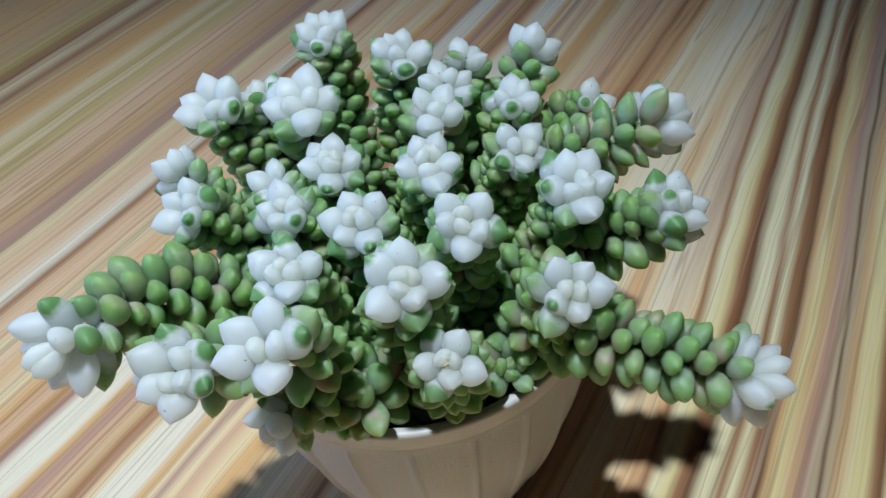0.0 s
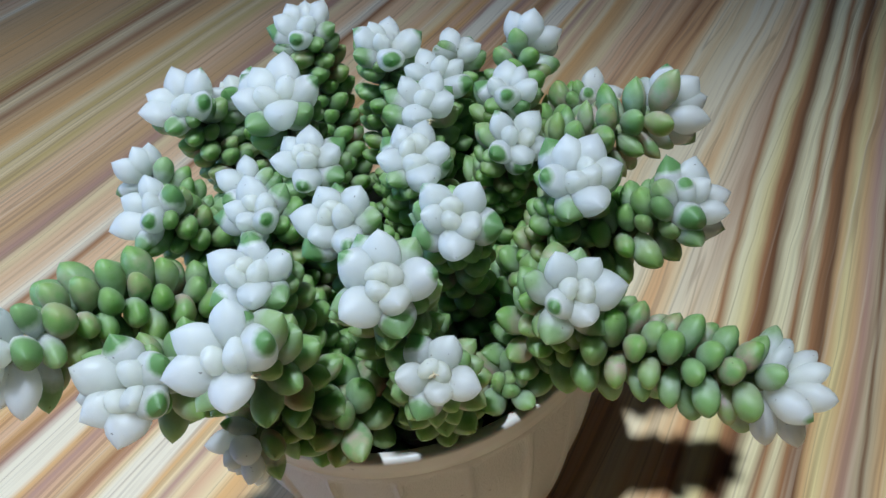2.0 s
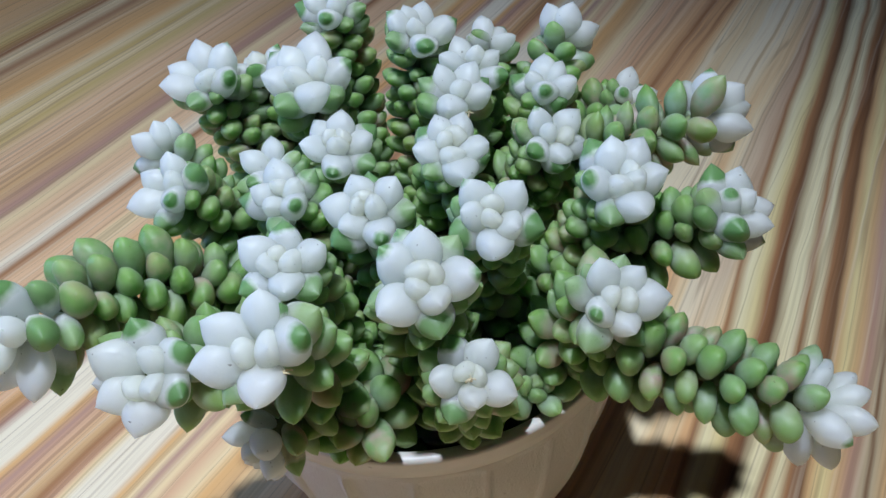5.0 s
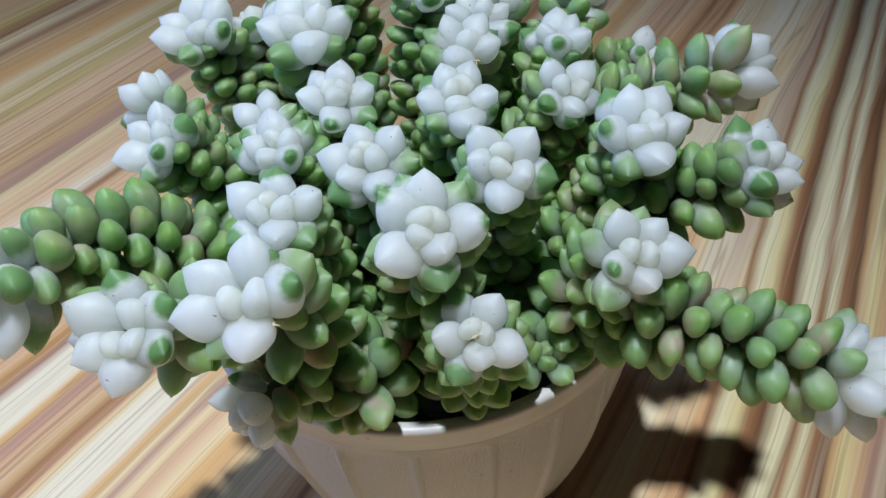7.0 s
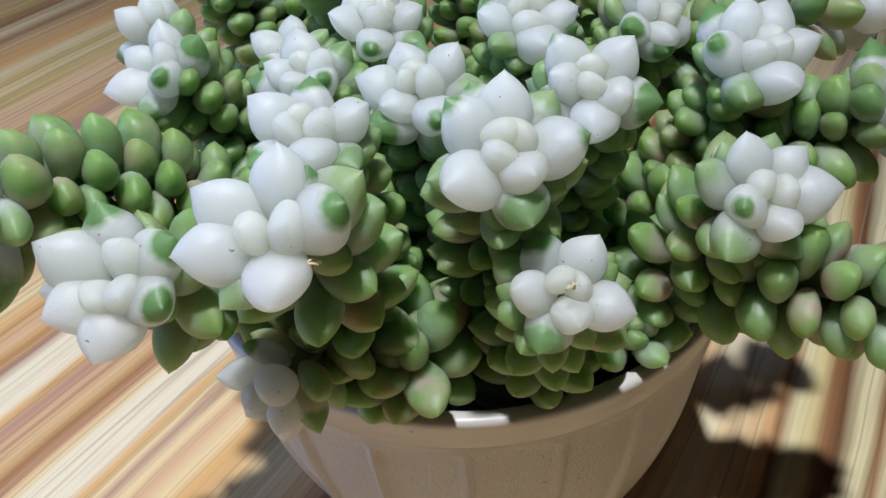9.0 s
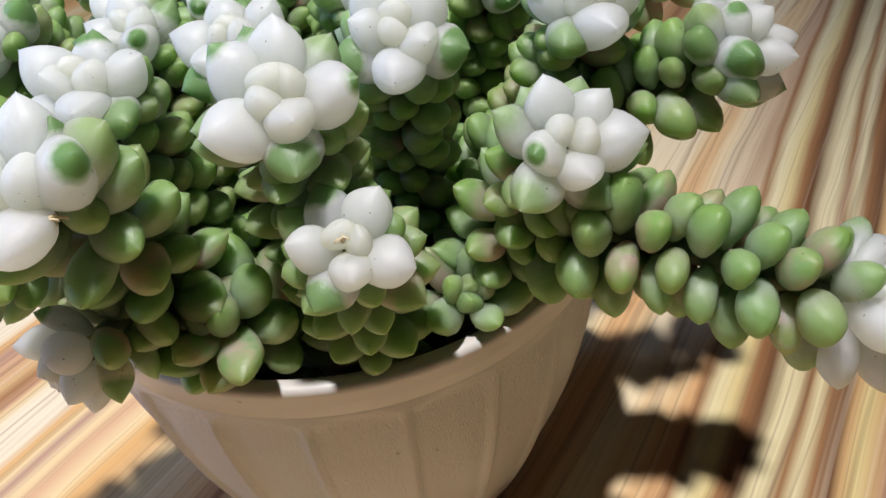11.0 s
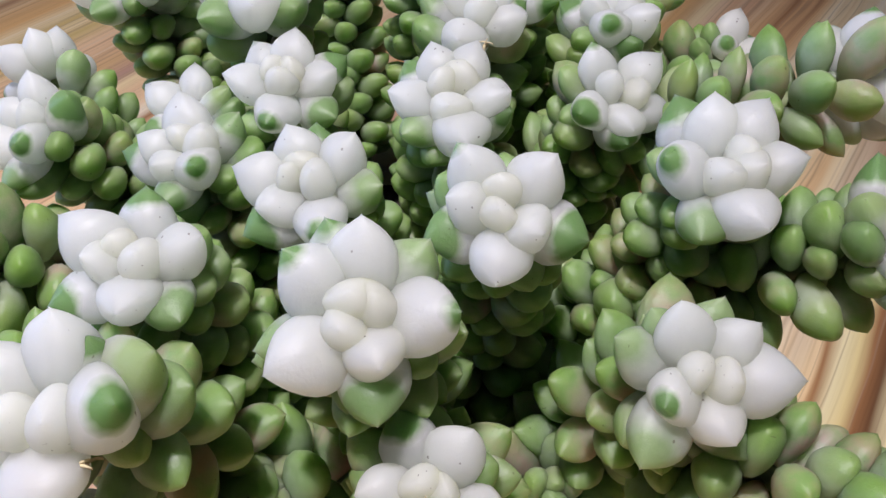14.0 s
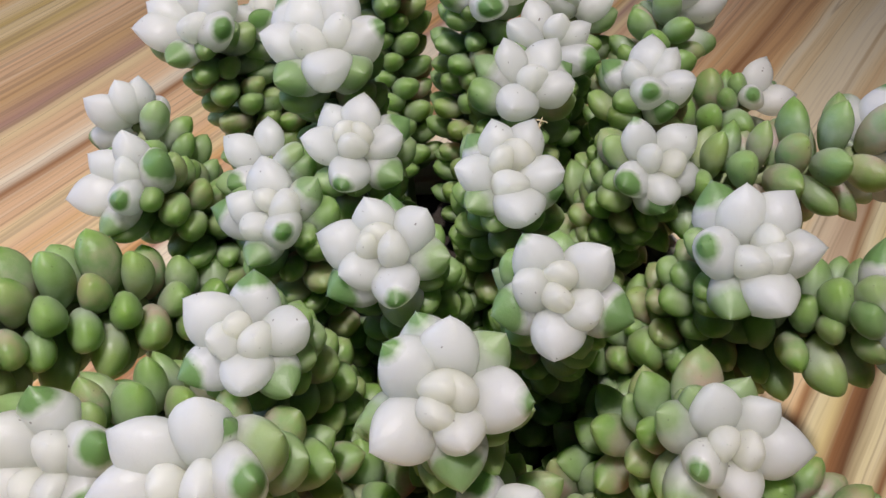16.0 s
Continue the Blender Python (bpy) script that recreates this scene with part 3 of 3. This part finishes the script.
stem(17, (-0.0788, -0.0591, 0.1361), (-0.38, -0.89, 0.25), "long trailing succulent stem reaching over the table, white at its end", size=1.32, base=(-0.036, -0.014, 0.116), reach=0.072, bend=0.045, flesh=1.1, finger=True, leaves=(
     (31, 66, 15.4, 6.9, 0.3), (97, 56, 15.7, 6.9, 0), (130, 52, 13.8, 6.9, 0), (145, 40, 10.9, 2.9, 0), (350, 57, 11.5, 2.9, 0), (196, 53, 14.5, 6.9, 0), (240, 60, 15.4, 6.9, 0), (322, 64, 14.7, 6.9, 0.45), (301, 68, 14.6, 11.9, 0.6), (7, 68, 14.4, 11.9, 0.5), (232, 69, 16.9, 11.9, 0.5), (177, 38, 10.4, 2.9, 0), (182, 60, 18.1, 17.2, 0.1)))
stem(18, (-0.0305, -0.0655, 0.1060), (-0.55, -0.60, -0.20), "drooping succulent stem with shaded pale leaves below the pot rim", size=0.86, phase=1.2, base=(-0.022, -0.036, 0.112), whites=8, spots=(), slim=True)
stem(19, (0.0950, -0.0625, 0.1054), (0.94, -0.08, -0.32), "trailing succulent stem with plump green leaves and white finger-like end", size=1.04, base=(0.034, -0.032, 0.122), reach=0.058, bend=0.04, flesh=0.97, finger=True, rosy=0.2, leaves=(
     (89, 65, 11.4, 5.4, 0.45), (136, 58, 11.1, 5.4, 0), (177, 52, 10.6, 5.4, 0), (228, 50, 11.3, 5.4, 0), (65, 36, 8.2, 2.3, 0), (9, 72, 11.5, 9.4, 0), (329, 77, 13.0, 9.4, 0), (318, 66, 12.5, 5.4, 0), (120, 82, 14.2, 9.4, 0.6), (130, 69, 11.9, 9.4, 0.1), (80, 46, 9.6, 13.5, 0.9), (254, 61, 12.3, 9.4, 0.1)))
stem(20, (0.0521, -0.0215, 0.1411), (0.09, -0.38, 0.92), UP, size=1.12, hand=-1, rosy=0.25, leaves=(
     (101, 53, 12.0, 3.3, 0), (121, 67, 13.8, 5.1, 0.4), (59, 56, 12.8, 3.3, 0), (1, 55, 12.4, 3.3, 0), (327, 33, 9.0, 2.0, 0), (292, 61, 13.7, 3.3, 0), (194, 50, 11.7, 3.3, 0.36), (255, 66, 13.4, 5.1, 0.55), (263, 29, 8.9, 2.0, 0), (13, 32, 6.4, 0.8, 0), (168, 72, 15.8, 5.1, 0.8), (228, 72, 12.8, 7.1, 0.9)))
stem(21, (0.0233, -0.0338, 0.1419), (0.00, -0.63, 0.78), UP, size=0.99, hand=-1, leaves=(
     (127, 60, 11.9, 3.0, 0.22), (47, 57, 11.4, 3.0, 0), (343, 67, 12.2, 4.6, 0.4), (267, 58, 11.6, 3.0, 0), (171, 52, 9.1, 1.8, 0), (326, 47, 8.7, 1.8, 0), (98, 44, 5.9, 0.7, 0), (234, 6, 5.5, 0.7, 0), (201, 65, 11.9, 4.6, 0.45), (292, 76, 13.1, 6.4, 0.8), (164, 73, 11.4, 6.4, 0.7)))
stem(22, (-0.0057, -0.0239, 0.1379), (-0.15, -0.48, 0.86), UP, size=1.03, leaves=(
     (105, 54, 11.2, 3.1, 0), (84, 62, 11.3, 4.7, 0.3), (36, 59, 12.0, 3.1, 0), (164, 59, 12.7, 3.1, 0), (217, 47, 10.4, 3.1, 0), (291, 58, 12.0, 3.1, 0.3), (353, 67, 12.5, 4.7, 0.6), (217, 66, 12.7, 4.7, 0.4), (0, 22, 8.0, 1.9, 0), (144, 28, 5.8, 0.7, 0), (98, 36, 6.0, 0.7, 0), (334, 77, 13.2, 6.6, 0.8), (282, 75, 12.6, 6.6, 0.6)))
stem(23, (-0.0146, -0.0009, 0.1421), (0.11, -0.33, 0.94), UP, size=0.92, hand=-1, leaves=(
     (89, 57, 10.7, 2.8, 0), (135, 65, 11.1, 4.2, 0.1), (193, 60, 11.1, 2.8, 0), (8, 56, 10.3, 2.8, 0), (36, 68, 11.9, 4.2, 0.4), (268, 67, 11.5, 2.8, 0.36), (327, 71, 12.1, 4.2, 0.5), (266, 18, 7.2, 1.7, 0), (156, 38, 5.4, 0.6, 0), (38, 17, 5.2, 0.6, 0), (280, 69, 10.1, 5.9, 0.7)))
stem(24, (0.0139, -0.0091, 0.1444), (0.05, -0.30, 0.95), UP, size=0.98, hand=-1, leaves=(
     (116, 54, 10.6, 2.9, 0), (68, 55, 11.0, 2.9, 0), (196, 58, 11.1, 2.9, 0), (351, 56, 11.0, 2.9, 0), (288, 67, 12.3, 2.9, 0), (275, 43, 8.2, 1.8, 0), (148, 22, 5.5, 0.7, 0), (64, 43, 6.0, 0.7, 0), (233, 64, 11.7, 4.5, 0.65), (257, 76, 12.2, 6.3, 0.8), (341, 62, 11.1, 4.5, 0.3), (143, 63, 11.1, 4.5, 0.3), (309, 58, 9.3, 6.3, 0.6)))
stem(25, (0.0392, 0.0008, 0.1394), (0.32, -0.37, 0.87), UP, size=0.89, hand=-1, leaves=(
     (140, 57, 10.2, 2.7, 0.2), (56, 58, 11.1, 2.7, 0), (288, 59, 10.3, 2.7, 0), (233, 65, 10.9, 2.7, 0.5), (198, 21, 7.2, 1.6, 0), (4, 48, 5.6, 0.6, 0), (169, 73, 12.3, 4.1, 0.9), (357, 65, 10.5, 4.1, 0.1), (286, 66, 10.7, 4.1, 0.3), (218, 76, 10.9, 5.7, 0.9)))
stem(26, (0.0794, -0.0236, 0.1329), (0.63, -0.17, 0.76), OUT, size=0.99, reach=0.07, base=(0.030, -0.012, 0.124), flesh=0.95, leaves=(
     (103, 55, 11.6, 3.0, 0), (137, 68, 12.8, 4.6, 0.4), (197, 56, 8.8, 1.8, 0.36), (22, 54, 10.9, 3.0, 0), (79, 56, 10.4, 3.0, 0), (320, 50, 10.3, 3.0, 0), (258, 62, 11.6, 4.6, 0.4), (192, 72, 12.6, 4.6, 0.6), (193, 9, 7.7, 1.8, 0), (347, 73, 12.0, 6.3, 0.2), (285, 78, 12.4, 6.3, 0.7)))
stem(27, (0.0826, 0.0141, 0.1362), (0.84, 0.51, 0.17), "leaning succulent stem with long green leaves and dry flower scrap", size=1.07, rosy=0.2, base=(0.022, 0.012, 0.137), bend=0.034, flesh=0.92, reach=0.066, slim=True, leaves=(
     (152, 56, 12.1, 3.2, 0.3), (220, 54, 12.2, 3.2, 0), (71, 59, 12.1, 3.2, 0.5), (254, 54, 11.3, 3.2, 0), (281, 66, 13.3, 4.9, 0), (336, 68, 13.3, 4.9, 0.4), (31, 67, 13.1, 4.9, 0.7), (108, 71, 13.8, 4.9, 0.6), (88, 71, 12.1, 6.8, 1), (21, 29, 8.6, 1.9, 0)))
stem(28, (0.0653, 0.0404, 0.1276), (0.58, 0.00, 0.82), "mostly green succulent stem with only a few white leaves", size=0.89, base=(0.030, 0.030, 0.130), bend=0.028, flesh=1.0, leaves=(
     (98, 49, 10.8, 2.7, 0), (179, 58, 10.1, 4.1, 0.8), (55, 63, 9.1, 2.7, 0.5), (16, 52, 10.4, 2.7, 0), (231, 68, 7.8, 1.6, 0.4)))
stem(29, (0.0387, 0.0233, 0.1424), (0.00, 0.01, 1.00), UP, size=0.94, hand=-1, leaves=(
     (85, 53, 11.1, 2.8, 0), (210, 37, 7.8, 1.7, 0), (153, 65, 10.9, 4.3, 0.4), (47, 54, 9.8, 2.8, 0), (329, 61, 11.0, 2.8, 0), (268, 58, 10.6, 2.8, 0.34), (233, 72, 11.8, 4.3, 0.8), (298, 66, 10.2, 6.0, 0.4)))
stem(30, (0.0477, 0.0569, 0.1401), (0.41, 0.82, 0.40), UP, size=1.06, leaves=(
     (182, 56, 11.9, 3.2, 0), (233, 55, 12.1, 3.2, 0), (112, 51, 11.4, 3.2, 0.5), (303, 55, 11.9, 3.2, 0), (356, 57, 11.8, 3.2, 0.4), (48, 65, 12.8, 4.9, 0.7), (345, 74, 12.8, 6.8, 0.8), (39, 31, 8.7, 1.9, 0), (107, 72, 13.7, 4.9, 0.9)))
stem(31, (0.0153, 0.0167, 0.1455), (0.16, -0.16, 0.97), UP, size=0.97, leaves=(
     (133, 53, 10.3, 2.9, 0), (164, 66, 11.8, 4.4, 0.5), (259, 67, 11.7, 2.9, 0), (343, 57, 11.0, 2.9, 0), (295, 22, 7.7, 1.7, 0), (61, 56, 11.5, 2.9, 0), (229, 65, 10.3, 6.2, 0.8), (33, 65, 11.1, 4.4, 0.3)))
stem(32, (0.0191, 0.0349, 0.1445), (0.14, 0.06, 0.99), UP, size=0.94, leaves=(
     (122, 53, 11.0, 2.8, 0), (201, 61, 10.9, 2.8, 0), (355, 52, 10.1, 2.8, 0), (329, 75, 12.6, 4.3, 0.3), (310, 19, 7.5, 1.7, 0)))
stem(33, (0.0243, 0.0562, 0.1419), (0.11, 0.20, 0.97), "short succulent stem with small half-hidden white rosette", size=0.88, leaves=(
     (104, 51, 10.0, 2.6, 0), (241, 59, 9.8, 2.6, 0.6), (56, 66, 10.5, 4.0, 0.35), (332, 63, 10.3, 4.0, 0), (232, 64, 10.5, 4.0, 0.1)))
stem(34, (0.0052, 0.0460, 0.1495), (0.24, -0.22, 0.95), UP, size=1.03, hand=-1, leaves=(
     (92, 54, 11.1, 3.1, 0), (141, 50, 10.4, 3.1, 0), (173, 59, 12.3, 3.1, 0.3), (16, 58, 12.2, 3.1, 0.3), (281, 62, 12.1, 3.1, 0.45), (214, 67, 12.7, 4.7, 0.55), (232, 26, 8.3, 1.9, 0), (250, 62, 10.7, 6.6, 0.8)))
stem(35, (-0.0220, 0.0603, 0.1525), (0.01, -0.31, 0.95), "tall upright succulent stem with compact white rosette", size=1.01, leaves=(
     (120, 55, 11.2, 3.0, 0), (81, 53, 10.6, 3.0, 0), (45, 59, 12.3, 3.0, 0), (163, 54, 11.0, 3.0, 0), (176, 66, 12.6, 4.6, 0.4), (265, 55, 11.1, 3.0, 0.45), (351, 64, 12.0, 4.6, 0.5), (307, 70, 12.8, 4.6, 0.8), (207, 73, 11.8, 6.5, 0.7), (319, 27, 8.2, 1.8, 0)))
stem(36, (-0.0237, 0.0183, 0.1515), (0.01, -0.22, 0.97), "upright succulent stem ending in a broad many-leaved white rosette", size=1.24, hand=-1, leaves=(
     (81, 58, 15.5, 3.7, 0), (128, 53, 13.0, 3.7, 0), (139, 66, 15.9, 5.7, 0.2), (198, 55, 13.9, 3.7, 0), (2, 59, 14.6, 3.7, 0.3), (287, 61, 14.7, 3.7, 0), (317, 65, 14.8, 5.7, 0.55), (241, 66, 15.1, 5.7, 0.5), (360, 31, 10.0, 2.2, 0), (239, 33, 10.1, 2.2, 0)))
stem(37, (-0.0436, 0.0420, 0.1430), (-0.35, 0.25, 0.90), "short succulent stem with small half-hidden white rosette", size=0.92, phase=0.8, whites=7)
stem(38, (-0.0558, 0.0306, 0.1476), (-0.22, -0.32, 0.92), OUT, size=1.1, leaves=(
     (93, 56, 13.1, 3.3, 0), (34, 60, 13.2, 3.3, 0.2), (330, 66, 13.4, 3.3, 0.4), (157, 54, 12.2, 3.3, 0), (193, 59, 13.5, 3.3, 0), (255, 63, 12.7, 5.0, 0.5), (303, 45, 9.3, 2.0, 0), (297, 68, 13.8, 5.0, 0.8), (345, 67, 11.7, 7.0, 0.7)))
stem(39, (-0.0649, 0.0113, 0.1377), (-0.61, 0.59, 0.52), OUT, size=0.95, leaves=(
     (329, 55, 10.3, 2.9, 0), (281, 54, 11.1, 2.9, 0), (183, 40, 9.6, 2.9, 0.2), (94, 65, 11.2, 2.9, 0.5), (3, 54, 9.9, 2.9, 0), (213, 65, 11.4, 4.4, 0.4), (123, 41, 8.0, 1.7, 0)))
stem(40, (-0.0577, -0.0098, 0.1378), (-0.45, -0.51, 0.74), OUT, size=1, hand=-1, leaves=(
     (52, 56, 11.2, 3.0, 0), (125, 54, 10.3, 3.0, 0), (183, 57, 12.6, 3.0, 0), (2, 69, 12.5, 4.6, 0.4), (302, 47, 10.5, 3.0, 0.4), (237, 65, 11.9, 4.6, 0.5), (318, 69, 12.3, 4.6, 0.8), (358, 44, 8.5, 1.8, 0)))
stem(41, (-0.0340, 0.0003, 0.1377), (-0.28, -0.03, 0.96), "short succulent stem with small half-hidden white rosette", size=0.86, leaves=(
     (82, 55, 9.2, 2.6, 0), (157, 54, 9.6, 2.6, 0), (353, 66, 10.4, 4.0, 0.6), (247, 66, 10.5, 4.0, 0.35)))
stem(42, (-0.0275, -0.0161, 0.1384), (-0.21, -0.30, 0.93), UP, size=0.98, hand=-1, rosy=0.2, leaves=(
     (95, 56, 11.5, 2.9, 0), (31, 65, 11.5, 4.5, 0.5), (172, 66, 12.4, 4.5, 0.35), (166, 47, 9.4, 2.9, 0), (310, 54, 10.8, 2.9, 0.36), (260, 65, 11.8, 4.5, 0.5), (255, 45, 8.5, 1.8, 0), (63, 14, 5.4, 0.7, 0), (356, 46, 8.5, 1.8, 0), (329, 70, 10.8, 6.3, 0.8)))
stem(43, (-0.0095, -0.0560, 0.1065), (-0.05, -0.50, 0.75), SHOOT, phase=1, whites=0, base=(-0.005, -0.042, 0.094), bend=0.012, flesh=1.08, rosy=0.2, slim=True, size=1.2)
stem(44, (0.0310, -0.0460, 0.0990), (0.25, -0.55, 0.70), SHOOT, phase=2.2, whites=0, base=(0.026, -0.039, 0.092), bend=0.01, flesh=1, slim=True, size=0.92, reach=0.013)


# ---------------------------------------------------------------- dry scraps caught among the leaves
def husk(seed, place, size, label):
    """A withered flower head: a few curled, crumpled strips round a small core."""
    rnd = random.Random(seed)
    root = tagged(new("dry_husk"), label, "plant debris")
    root.location = place
    for n in range(6):
        bm = bmesh.new()
        around, up, width = rnd.uniform(0, 6.28), rnd.uniform(0.2, 1.2), size * rnd.uniform(0.10, 0.20)
        rows = []
        for i in range(7):
            u = i / 6
            bend = up + 1.9 * u
            middle = Vector((math.cos(around) * math.cos(bend), math.sin(around) * math.cos(bend), math.sin(bend))) * size * (0.15 + 0.4 * u)
            cross = Vector((-math.sin(around), math.cos(around), 0.3 * u)) * width * (1 - 0.8 * u)
            lift = Vector((0, 0, size * 0.05))
            rows.append([bm.verts.new(middle - cross), bm.verts.new(middle + lift), bm.verts.new(middle + cross), bm.verts.new(middle - lift)])
        for a, b in zip(rows, rows[1:]):
            for i in range(4):
                j = (i + 1) % 4
                bm.faces.new((a[i], a[j], b[j], b[i]))
        bm.faces.new(rows[0][::-1])
        bm.faces.new(rows[-1])
        part("strip", bm, HUSK, root, smooth=True)
    return root


husk(3, (0.0692, 0.0236, 0.1322), 0.0046, "pale withered flower scrap lying on green leaves")
husk(5, (-0.0178, -0.0721, 0.1365), 0.0042, "brown withered scrap tucked under a white rosette")
husk(8, (0.0187, -0.0022, 0.1488), 0.0026, "pale dry scrap hanging below a white rosette")
husk(11, (0.0171, -0.0688, 0.1296), 0.0022, "tiny dry bud in the heart of a white rosette")
